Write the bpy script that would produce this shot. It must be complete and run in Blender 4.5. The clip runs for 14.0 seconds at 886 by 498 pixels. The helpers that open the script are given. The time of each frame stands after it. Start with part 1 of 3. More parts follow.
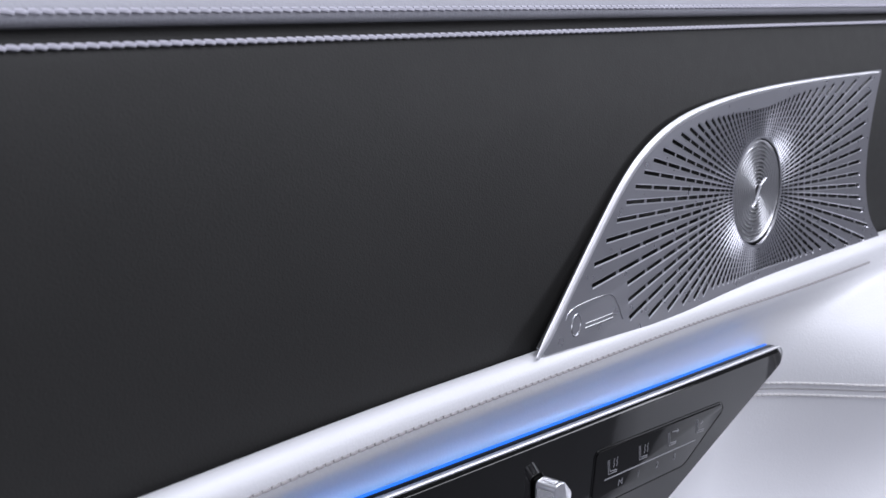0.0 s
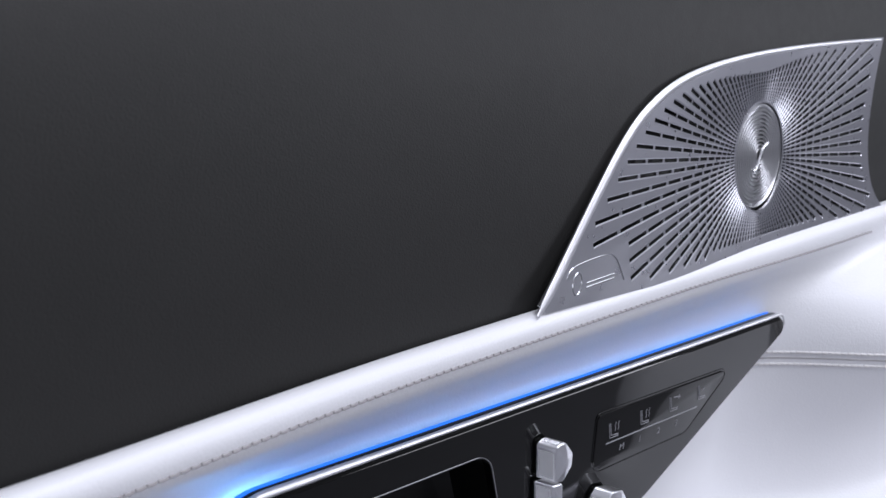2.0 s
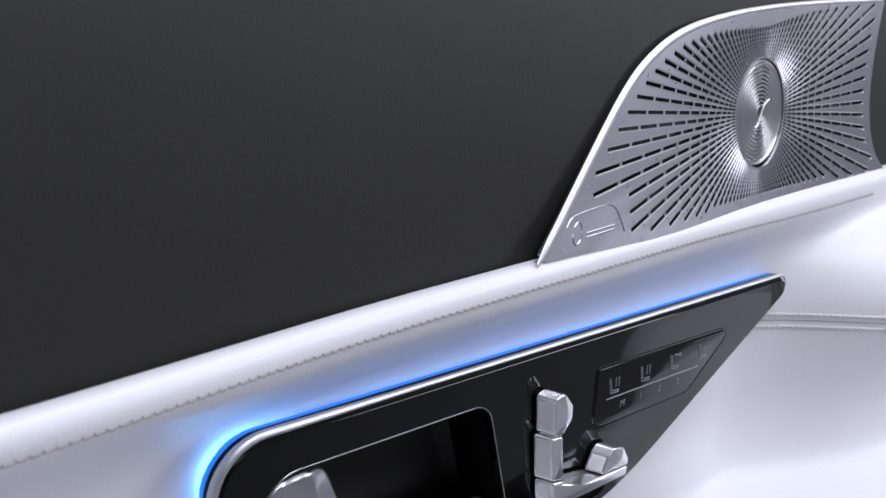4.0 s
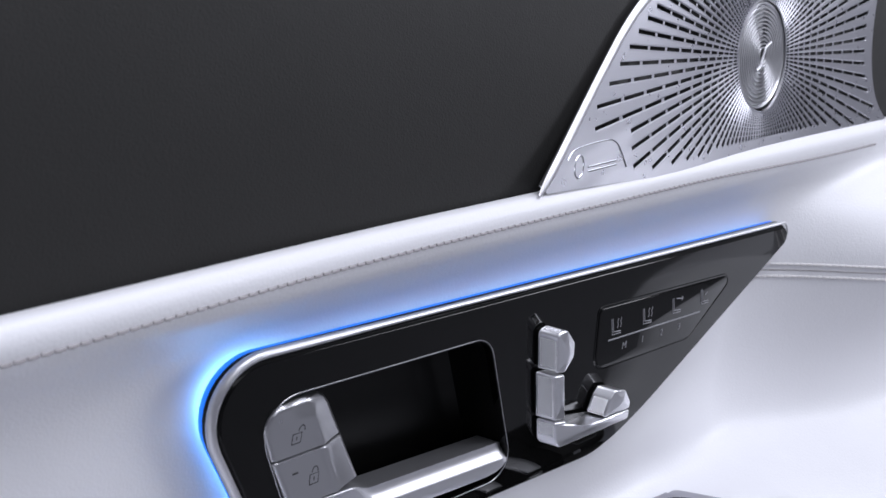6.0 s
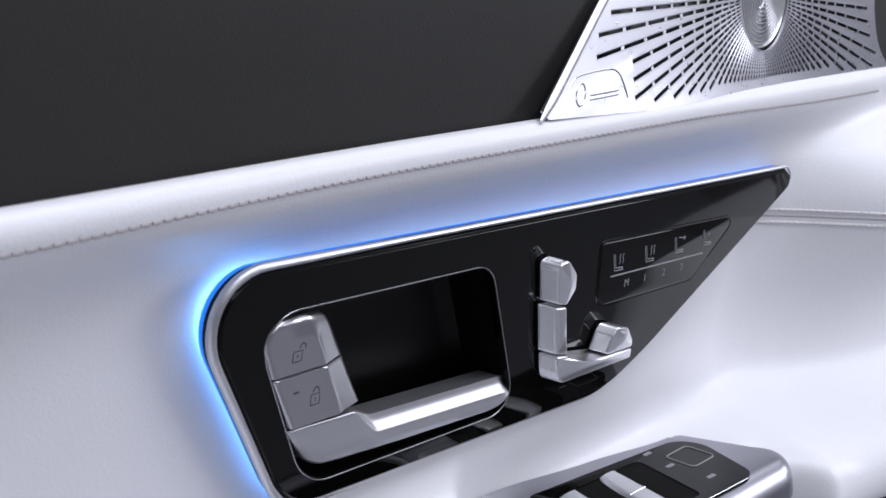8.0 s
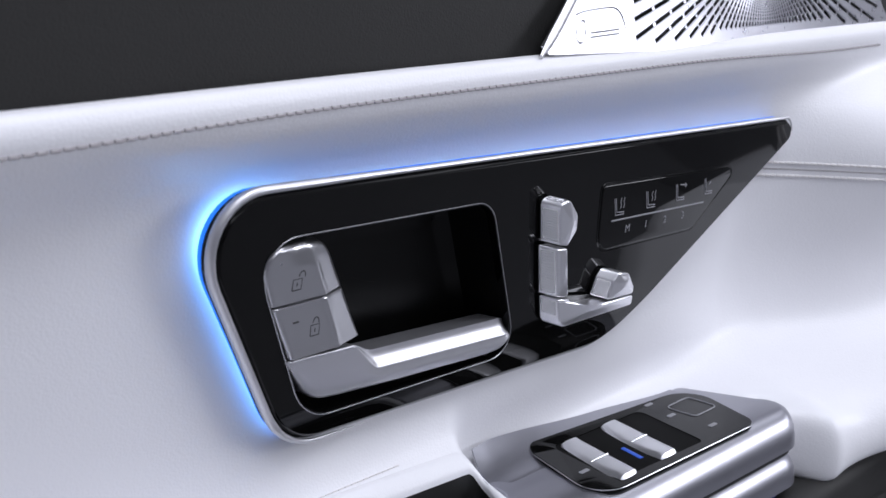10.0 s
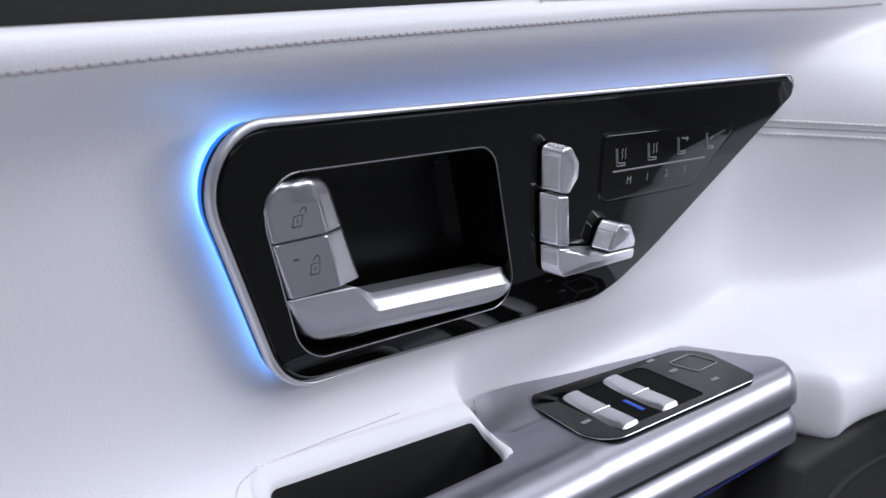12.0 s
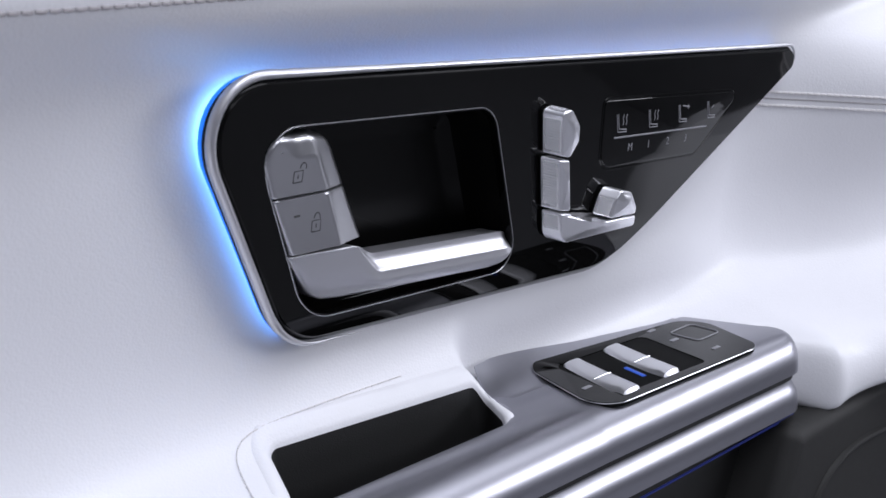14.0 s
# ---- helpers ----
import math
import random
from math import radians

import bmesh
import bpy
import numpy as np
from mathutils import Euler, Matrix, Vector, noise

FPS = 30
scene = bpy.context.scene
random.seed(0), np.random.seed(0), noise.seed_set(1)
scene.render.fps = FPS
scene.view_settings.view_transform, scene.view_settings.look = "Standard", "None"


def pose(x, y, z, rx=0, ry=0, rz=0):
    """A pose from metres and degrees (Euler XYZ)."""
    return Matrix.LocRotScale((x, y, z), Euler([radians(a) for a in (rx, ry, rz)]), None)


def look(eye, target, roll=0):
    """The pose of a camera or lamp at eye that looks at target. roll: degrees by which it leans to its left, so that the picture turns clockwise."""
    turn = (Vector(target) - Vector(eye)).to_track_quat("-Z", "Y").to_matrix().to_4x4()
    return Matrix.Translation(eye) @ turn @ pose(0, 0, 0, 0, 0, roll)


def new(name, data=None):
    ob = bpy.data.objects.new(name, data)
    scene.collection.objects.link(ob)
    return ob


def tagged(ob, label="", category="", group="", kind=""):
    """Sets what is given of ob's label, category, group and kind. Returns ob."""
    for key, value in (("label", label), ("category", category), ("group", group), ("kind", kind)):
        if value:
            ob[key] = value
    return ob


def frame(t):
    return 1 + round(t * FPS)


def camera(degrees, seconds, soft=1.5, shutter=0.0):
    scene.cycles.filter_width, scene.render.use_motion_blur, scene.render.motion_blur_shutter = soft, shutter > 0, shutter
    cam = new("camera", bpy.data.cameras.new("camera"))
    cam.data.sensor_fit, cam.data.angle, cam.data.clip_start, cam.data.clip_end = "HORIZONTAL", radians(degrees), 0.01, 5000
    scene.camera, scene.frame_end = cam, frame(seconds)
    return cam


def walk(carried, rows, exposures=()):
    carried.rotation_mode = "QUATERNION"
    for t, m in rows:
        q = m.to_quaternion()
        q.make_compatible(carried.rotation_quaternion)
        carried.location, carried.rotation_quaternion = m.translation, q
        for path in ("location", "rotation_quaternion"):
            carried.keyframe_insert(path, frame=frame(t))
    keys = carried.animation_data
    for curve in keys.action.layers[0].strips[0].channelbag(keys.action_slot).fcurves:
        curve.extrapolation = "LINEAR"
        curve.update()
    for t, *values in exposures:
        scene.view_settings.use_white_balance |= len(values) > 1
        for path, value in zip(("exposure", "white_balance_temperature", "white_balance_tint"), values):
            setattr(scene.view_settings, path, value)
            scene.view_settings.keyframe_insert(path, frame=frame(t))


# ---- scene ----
cam = camera(42.0, 14.0)
# a lens at a moderate stop, focused on the switches
cam.data.dof.use_dof, cam.data.dof.focus_distance, cam.data.dof.aperture_fstop = True, 0.50, 20.0
METRES, EYE, TILT, LEAN, TURN = 0.155, 1.0, -13.5, 0.0, -45.0
ROWS = [
    (0.0, 0.0, 0.0, 0.0, -0.0, 0.0, -0.0),
    (0.5, -0.0027, 0.001, -0.0154, -0.03, -0.04, 0.01),
    (1.0, -0.0037, 0.004, -0.0457, -0.06, -0.08, -0.0),
    (1.5, -0.0018, 0.0062, -0.0773, -0.02, -0.11, 0.03),
    (2.0, -0.0009, 0.0094, -0.109, 0.0, -0.18, 0.08),
    (2.5, -0.0021, 0.0138, -0.1388, -0.04, -0.21, 0.11),
    (3.0, 0.0015, 0.0157, -0.1729, 0.04, -0.23, 0.17),
    (5.5, -0.0029, 0.0303, -0.3608, -0.06, -0.74, 0.25),
    (6.0, -0.0032, 0.0325, -0.4104, -0.03, -0.8, 0.31),
    (6.5, -0.0037, 0.0349, -0.4589, -0.04, -0.84, 0.36),
    (7.0, -0.0024, 0.0372, -0.5099, 0.01, -0.89, 0.4),
    (7.5, -0.0043, 0.0396, -0.5516, -0.02, -1.02, 0.42),
    (8.0, -0.0029, 0.0393, -0.5947, 0.06, -1.12, 0.46),
    (10.5, -0.0053, 0.0473, -0.7943, 0.06, -1.39, 0.59),
    (11.0, -0.0028, 0.046, -0.8302, 0.19, -1.49, 0.58),
    (11.5, -0.0036, 0.0478, -0.8615, 0.18, -1.58, 0.59),
    (12.0, -0.0056, 0.0499, -0.8967, 0.12, -1.55, 0.68),
    (12.5, -0.0119, 0.0533, -0.9249, -0.02, -1.64, 0.68),
    (13.0, -0.0089, 0.0533, -0.9561, 0.1, -1.62, 0.7),
    (13.5, -0.0084, 0.0529, -0.9787, 0.11, -1.65, 0.7),
    (14.0, -0.008, 0.0523, -0.9952, 0.14, -1.67, 0.68),
]
walk(cam, [(t, pose(0, 0, EYE, TILT, LEAN, TURN) @ pose(METRES * x, METRES * y * 1.93, METRES * z, 90 + pitch * 0.52, roll, yaw)) for t, x, y, z, yaw, pitch, roll in ROWS])

# ---- light: a studio hall, with unseen softboxes added around the cabin ----
world = bpy.data.worlds.new("studio")
world.use_nodes = True
world.node_tree.nodes["Background"].inputs[0].default_value = (0.84, 0.87, 1.0, 1)
# the hall is brightest overhead and dims evenly towards the horizon
wn, wl = world.node_tree.nodes, world.node_tree.links
wt, ws, wr = wn.new("ShaderNodeTexCoord"), wn.new("ShaderNodeSeparateXYZ"), wn.new("ShaderNodeMapRange")
wl.new(wt.outputs["Generated"], ws.inputs[0])
wl.new(ws.outputs["Z"], wr.inputs["Value"])
wr.inputs["From Min"].default_value, wr.inputs["From Max"].default_value = 0.0, 1.0
wr.inputs["To Min"].default_value, wr.inputs["To Max"].default_value = 0.15, 0.68
wl.new(wr.outputs[0], wn["Background"].inputs[1])
scene.world = world
scene.view_settings.exposure = 0.0


def softbox(name, eye, target, sx, sy, watts, colour):
    data = bpy.data.lights.new(name, "AREA")
    data.shape, data.size, data.size_y, data.energy, data.color = "RECTANGLE", sx, sy, watts, colour
    ob = new(name, data)
    ob.matrix_world = look(eye, target)
    return ob


softbox("roof_softbox", (0.40, -0.40, 1.95), (0.20, 0.2, 0.8), 1.2, 0.7, 13.8, (0.88, 0.90, 1.0))
softbox("windscreen_softbox", (1.50, -0.20, 1.90), (0.45, 0.2, 0.75), 0.7, 0.5, 1.6, (0.88, 0.90, 1.0))
# added fills: one under the control panel, one for the grille and walls
softbox("far_window_softbox", (-0.15, -1.24, 1.22), (0.15, 0.3, 0.72), 1.1, 0.4, 2.5, (0.88, 0.90, 1.0))
softbox("side_window_softbox", (1.75, -1.10, 1.24), (0.45, 0.3, 0.88), 1.2, 0.45, 20.5, (0.88, 0.90, 1.0))


# ---- materials ----
def material(name, base, rough, metal=0.0, grain=0.0, depth=0.0, mottle=0.08, coat=0.0, smear=0.0, stretch=(1, 1, 1), gloss=0.5):
    """grain: size of the relief's cells in metres; depth: its height in metres; mottle: broad change of tone; smear: change of gloss."""
    m = bpy.data.materials.new(name)
    m.use_nodes = True
    n, l = m.node_tree.nodes, m.node_tree.links
    b = n["Principled BSDF"]
    b.inputs["Roughness"].default_value, b.inputs["Metallic"].default_value = rough, metal
    b.inputs["Coat Weight"].default_value, b.inputs["Coat Roughness"].default_value = coat, 0.04
    b.inputs["Specular IOR Level"].default_value = gloss
    co = n.new("ShaderNodeTexCoord")
    mp = n.new("ShaderNodeMapping")
    mp.inputs["Scale"].default_value = stretch
    l.new(co.outputs["Object"], mp.inputs["Vector"])
    broad = n.new("ShaderNodeTexNoise")
    broad.inputs["Scale"].default_value, broad.inputs["Detail"].default_value = 22, 5
    l.new(mp.outputs[0], broad.inputs["Vector"])
    mix = n.new("ShaderNodeMix")
    mix.data_type = "RGBA"
    mix.inputs[6].default_value = tuple(c * (1 - mottle) for c in base) + (1,)
    mix.inputs[7].default_value = tuple(min(1, c * (1 + mottle)) for c in base) + (1,)
    l.new(broad.outputs["Fac"], mix.inputs["Factor"])
    l.new(mix.outputs[2], b.inputs["Base Color"])
    if smear:
        fine = n.new("ShaderNodeTexNoise")
        fine.inputs["Scale"].default_value, fine.inputs["Detail"].default_value = 160, 6
        l.new(mp.outputs[0], fine.inputs["Vector"])
        rng = n.new("ShaderNodeMapRange")
        rng.inputs["To Min"].default_value, rng.inputs["To Max"].default_value = max(0.02, rough - smear), rough + smear
        l.new(fine.outputs["Fac"], rng.inputs["Value"])
        l.new(rng.outputs[0], b.inputs["Roughness"])
    if depth:
        cell = n.new("ShaderNodeTexVoronoi")
        cell.inputs["Scale"].default_value = 1 / grain
        l.new(mp.outputs[0], cell.inputs["Vector"])
        wave = n.new("ShaderNodeTexNoise")
        wave.inputs["Scale"].default_value, wave.inputs["Detail"].default_value = 0.6 / grain, 3
        l.new(mp.outputs[0], wave.inputs["Vector"])
        add = n.new("ShaderNodeMath")
        l.new(cell.outputs["Distance"], add.inputs[0])
        l.new(wave.outputs["Fac"], add.inputs[1])
        bump = n.new("ShaderNodeBump")
        bump.inputs["Strength"].default_value, bump.inputs["Distance"].default_value = 1.0, depth
        l.new(add.outputs[0], bump.inputs["Height"])
        l.new(bump.outputs[0], b.inputs["Normal"])
    return m


def glow(name, colour, strength):
    m = bpy.data.materials.new(name)
    m.use_nodes = True
    b = m.node_tree.nodes["Principled BSDF"]
    b.inputs["Base Color"].default_value = (*(c * 0.12 for c in colour), 1)
    b.inputs["Emission Color"].default_value, b.inputs["Emission Strength"].default_value = (*colour, 1), strength
    return m


WHITE = material("white leather", (0.80, 0.80, 0.83), 0.42, grain=0.0011, depth=0.00006, mottle=0.03, smear=0.06)
DARK = material("anthracite leather", (0.0205, 0.0202, 0.0197), 0.60, grain=0.0008, depth=0.00006, mottle=0.12, smear=0.06, gloss=0.25)
SILL = material("grey leather", (0.34, 0.34, 0.38), 0.48, grain=0.0010, depth=0.0001, mottle=0.08, smear=0.05)
PIANO = material("piano black lacquer", (0.003, 0.003, 0.003), 0.05, mottle=0.2, gloss=0.20)
RUBBER = material("black soft plastic", (0.010, 0.010, 0.010), 0.45, grain=0.0006, depth=0.00005, mottle=0.2)
KNOB = material("silver switch metal", (0.86, 0.86, 0.89), 0.29, 0.95, mottle=0.02, smear=0.012)
RECESS_BLACK = material("satin black lining", (0.003, 0.003, 0.003), 0.34, mottle=0.2, gloss=0.12)
CHROME = material("bright chrome", (0.86, 0.86, 0.88), 0.12, 1.0, mottle=0.02, smear=0.03)
SATIN = material("satin chrome", (0.66, 0.66, 0.69), 0.42, 0.95, mottle=0.02, smear=0.012)
SATIN_DARK = material("brushed satin metal", (0.50, 0.50, 0.52), 0.28, 0.95, mottle=0.03, smear=0.012)
ALU = material("silver painted aluminium", (0.38, 0.38, 0.42), 0.33, 0.96, mottle=0.02, smear=0.02)
WELL_BLACK = material("matt black plastic", (0.004, 0.004, 0.004), 0.7, mottle=0.2, gloss=0.1)
PADDLE = material("silver paint", (0.74, 0.74, 0.77), 0.30, 0.85, mottle=0.02, smear=0.02)
GRILLE = material("brushed grille metal", (0.43, 0.43, 0.47), 0.28, 0.95, mottle=0.03, smear=0.02)
THREAD = material("pale thread", (0.70, 0.68, 0.68), 0.7, mottle=0.1)
THREAD_DARK = material("grey thread", (0.34, 0.32, 0.33), 0.7, mottle=0.1)
THREAD_GREY = material("light grey thread", (0.50, 0.49, 0.56), 0.7, mottle=0.1)
INK = material("grey print", (0.25, 0.25, 0.27), 0.5, mottle=0.05)
INK_DARK = material("engraved dark line", (0.03, 0.03, 0.03), 0.5)
# unseen shell: greys set for what metal and lacquer reflect
SHELL_FLOOR = material("grey shell floor", (0.30, 0.30, 0.32), 0.9, grain=0.004, depth=0.002, mottle=0.1)
CABIN = material("grey shell wall", (0.30, 0.30, 0.32), 0.7, mottle=0.2)
BLUE = glow("blue ambient light", (0.02, 0.20, 1.0), 1.1)
DIODE = glow("blue light diodes", (0.16, 0.44, 1.0), 7.5)


# ---- mesh helpers ----
def thing(name, at, label, category, kind="", group=""):
    ob = new(name)
    ob.empty_display_size = 0.01
    ob.location = at
    return tagged(ob, label, category, group, kind)


def link(name, bm, mat, smooth=True):
    me = bpy.data.meshes.new(name)
    bm.normal_update()
    for f in bm.faces:
        f.smooth = smooth
    bm.to_mesh(me)
    bm.free()
    me.materials.append(mat)
    return new(name, me)


def part(name, bm, mat, parent, label="", smooth=True, sharp=40):
    ob = link(name, bm, mat, smooth)
    if smooth:
        ob.data.set_sharp_from_angle(angle=radians(sharp))
    ob.parent = parent
    if parent.parent is None:
        ob.matrix_parent_inverse = Matrix.Translation(-parent.location)
    return tagged(ob, label) if label else ob


def rounded(corners, radii, n=7):
    """A polygon with rounded corners, as a list of 2D points."""
    out, k = [], len(corners)
    for i in range(k):
        p = Vector(corners[i])
        a, b = (Vector(corners[i - 1]) - p).normalized(), (Vector(corners[(i + 1) % k]) - p).normalized()
        half = a.angle(b) / 2
        r = radii[i] if isinstance(radii, (list, tuple)) else radii
        d = r / math.tan(half)
        c = p + (a + b).normalized() * (r / math.sin(half))
        s, e = p + a * d - c, p + b * d - c
        turn = s.angle_signed(e)
        for j in range(n + 1):
            v = s.copy()
            v.rotate(Matrix.Rotation(-turn * j / n, 2))
            out.append(tuple(c + v))
    return out


def area(o):
    return sum(o[i - 1][0] * o[i][1] - o[i][0] * o[i - 1][1] for i in range(len(o))) / 2


def inset(o, d):
    """The outline moved inwards by d."""
    s = 1 if area(o) > 0 else -1
    out, k = [], len(o)
    for i in range(k):
        t = (Vector(o[(i + 1) % k]) - Vector(o[i - 1])).normalized()
        out.append((o[i][0] - s * t.y * d, o[i][1] + s * t.x * d))
    return out


WALL = lambda u, v, w: (u, w, v)      # outlines on the door: x, z; w is the depth y
TOP = lambda u, v, w: (u, v, -w)      # outlines seen from above: x, y; w is minus the height


def loft(bm, loops, cap0=True, cap1=True):
    rings = [[bm.verts.new(p) for p in lp] for lp in loops]
    k = len(rings[0])
    for a, b in zip(rings, rings[1:]):
        for i in range(k):
            bm.faces.new((a[i - 1], a[i], b[i], b[i - 1]))
    if cap0:
        bm.faces.new(rings[0][::-1])
    if cap1:
        bm.faces.new(rings[-1])
    return bm


def slab(outline, front, back, bevel, frame_map=WALL, n=4, dome=0.0, bm=None, taper=0.0, weight=None):
    """A plate with a rounded front edge; dome raises the middle of the front."""
    bm = bm or bmesh.new()
    loops = [[frame_map(u, v, back) for u, v in inset(outline, -taper)]]
    for i in range(n + 1):
        a = math.pi / 2 * i / n
        moved = inset(outline, bevel * (1 - math.cos(a)))
        if weight:
            moved = [tuple(Vector(p).lerp(Vector(q), weight(*p))) for p, q in zip(outline, moved)]
        loops.append([frame_map(u, v, front + bevel * (1 - math.sin(a))) for u, v in moved])
    if dome:
        inner = inset(outline, bevel)
        cu, cv = sum(p[0] for p in inner) / len(inner), sum(p[1] for p in inner) / len(inner)
        for s in (0.75, 0.5, 0.25):
            loops.append([frame_map(cu + (u - cu) * s, cv + (v - cv) * s, front - dome * (1 - s * s)) for u, v in inner])
    loft(bm, loops)
    bmesh.ops.recalc_face_normals(bm, faces=bm.faces)
    return bm


def holed(outline, holes, front, back, frame_map=WALL):
    """A flat plate with holes through it."""
    bm = bmesh.new()
    edges = []
    for o in (outline, *holes):
        vs = [bm.verts.new(frame_map(u, v, front)) for u, v in o]
        edges += [bm.edges.new((vs[i - 1], vs[i])) for i in range(len(vs))]
    bmesh.ops.triangle_fill(bm, use_beauty=True, use_dissolve=False, edges=edges)
    got = bmesh.ops.extrude_face_region(bm, geom=bm.faces[:])
    shift = Vector(frame_map(0, 0, back)) - Vector(frame_map(0, 0, front))
    bmesh.ops.translate(bm, vec=shift, verts=[g for g in got["geom"] if isinstance(g, bmesh.types.BMVert)])
    bmesh.ops.recalc_face_normals(bm, faces=bm.faces)
    return bm


def sweep(points, r, n=8, closed=False, bm=None, flat=1.0, up=(0, -1, 0)):
    """A tube along points; r is one radius or one for each point; flat squeezes it along up."""
    bm = bm or bmesh.new()
    pts, k = [Vector(p) for p in points], len(points)
    rings = []
    for i, p in enumerate(pts):
        a = pts[i - 1] if i or closed else p
        b = pts[(i + 1) % k] if i < k - 1 or closed else p
        t = (b - a).normalized()
        s = t.cross(Vector(up)).normalized()
        w = s.cross(t).normalized()
        rad = r[i] if isinstance(r, (list, tuple)) else r
        rings.append([bm.verts.new(p + rad * (s * math.cos(q) + w * flat * math.sin(q))) for q in (2 * math.pi * j / n for j in range(n))])
    pairs = list(zip(rings, rings[1:])) + ([(rings[-1], rings[0])] if closed else [])
    for a, b in pairs:
        for j in range(n):
            bm.faces.new((a[j - 1], a[j], b[j], b[j - 1]))
    if not closed:
        bm.faces.new(rings[0][::-1])
        bm.faces.new(rings[-1])
    bmesh.ops.recalc_face_normals(bm, faces=bm.faces)
    return bm


def ribbon(profiles):
    """A sheet through rows of 3D points."""
    bm = bmesh.new()
    rows = [[bm.verts.new(p) for p in row] for row in profiles]
    for a, b in zip(rows, rows[1:]):
        for j in range(1, len(a)):
            bm.faces.new((a[j - 1], a[j], b[j], b[j - 1]))
    return bm


def smooth_line(pts, times=3):
    """Chaikin's corner cutting, ends kept."""
    for _ in range(times):
        out = [pts[0]]
        for a, b in zip(pts, pts[1:]):
            out.append(tuple(0.75 * p + 0.25 * q for p, q in zip(a, b)))
            out.append(tuple(0.25 * p + 0.75 * q for p, q in zip(a, b)))
        out.append(pts[-1])
        pts = out
    return pts


def step(a, b, x):
    t = min(1, max(0, (x - a) / (b - a)))
    return t * t * (3 - 2 * t)


def stitches(line, pitch, length, r, name, mat, parent, up=(0, -1, 0), slant=0.0):
    """A row of thread stitches along a line, sunk at both ends."""
    bm = bmesh.new()
    pts = [Vector(p) for p in line]
    dist = [0.0]
    for a, b in zip(pts, pts[1:]):
        dist.append(dist[-1] + (b - a).length)

    def along(d):
        for i in range(1, len(pts)):
            if dist[i] >= d:
                return pts[i - 1].lerp(pts[i], (d - dist[i - 1]) / (dist[i] - dist[i - 1]))
        return pts[-1]

    d, u = 0.0, Vector(up)
    while d + length < dist[-1]:
        a, b = along(d), along(d + length)
        side = (b - a).cross(u).normalized() * slant
        m = (a + b) / 2 + u * r * 0.5
        sweep([a - side - u * r, a - side + u * r * 0.2, m, b + side + u * r * 0.2, b + side - u * r], [r * 0.6, r, r * 1.1, r, r * 0.6], 6, bm=bm)
        d += pitch
    ob = part(name, bm, mat, parent)
    return tagged(ob, kind="stuff")


# ---- the door's structure ----
X0, X1 = -0.10, 0.86


def lower_profile(x):
    """Cross-section of the white door panel at x, from the belt ledge down to the armrest's front."""
    right = max(0.0, x - 0.555)
    wrap = 0.09 * (1 - math.exp(-11.0 * right * right / 0.09))
    end = step(0.525, 0.552, x)
    left = 1 - step(0.185, 0.222, x)
    yf = 0.274 - 0.026 * end - 0.02 * left - wrap * 0.8
    rim = step(0.21, 0.235, x) * (1 - step(0.36, 0.40, x))
    w1, w2 = wrap * 0.35, wrap
    bowl = step(0.490, 0.580, x)
    flat = step(0.332, 0.348, x) * (1 - step(0.490, 0.580, x))
    rear = 1 - step(0.08, 0.30, x)         # the ledge comes further out towards the rear
    d, e = -0.0010 + 0.0004 * rear, 0.0100 * rear
    pts = [(0.306, 0.8380 + d), (0.3045 - e, 0.8438 + d), (0.2995 - e, 0.8450 + d), (0.2945 - e, 0.8436 + d), (0.2928 - e, 0.8375 + d), (0.2955 - e * 0.9, 0.8290 + d),
           (0.3055 - w1 * 0.3 - e * 0.5, 0.8190), (0.3150 - w1, 0.8085), (0.3185 - w2 * 0.8, 0.790), (0.3220 - w2, 0.765), (0.328 - w2 * 0.88, 0.735), (0.334 - w2 * 0.74, 0.705),
           (0.334 - w2 * 0.70, 0.685 - 0.008 * bowl), (0.328 - w2 * 0.72 + 0.013 * flat, 0.668 - 0.010 * flat - 0.004 * bowl), (0.307 - w2 * 0.82 + 0.026 * flat, 0.657 - 0.010 * flat - 0.002 * bowl),
           (0.293 - w2 * 0.9, 0.649 + 0.001 * bowl), (yf + 0.012 + 0.006 * bowl, 0.646 - 0.002 * bowl), (yf + 0.001 + 0.004 * bowl, 0.645 - 0.010 * bowl),
           (yf, 0.632 - 0.009 * bowl), (yf + 0.001, 0.611), (yf + 0.006, 0.607), (yf + 0.03, 0.605)]
    drop = 0.18 * max(0.0, x - 0.545) - 0.006 * step(0.528, 0.548, x)
    pts = pts[:-4] + [(y, z + drop * q) for (y, z), q in zip(pts[-4:], (0.4, 1, 1, 1))]
    return smooth_line(pts, 3)


def on_white(x, z):
    """The point of the white panel's upper face at x and z."""
    p = lower_profile(x)
    best = None
    for a, b in zip(p[28:], p[29:]):
        if (a[1] - z) * (b[1] - z) <= 0 and abs(a[1] - b[1]) > 1e-6:
            best = a[0] + (b[0] - a[0]) * (z - a[1]) / (b[1] - a[1])
            break
    return (x, best, z)


POCKET = rounded([(0.2150, 0.2940), (0.2225, 0.3245), (0.3395, 0.3195), (0.331, 0.2935)], [0.008, 0.007, 0.007, 0.010], 6)


def inside(o, u, v):
    hit = False
    for i in range(len(o)):
        (a, b), (c, d) = o[i - 1], o[i]
        if (b > v) != (d > v) and u < a + (v - b) / (d - b) * (c - a):
            hit = not hit
    return hit


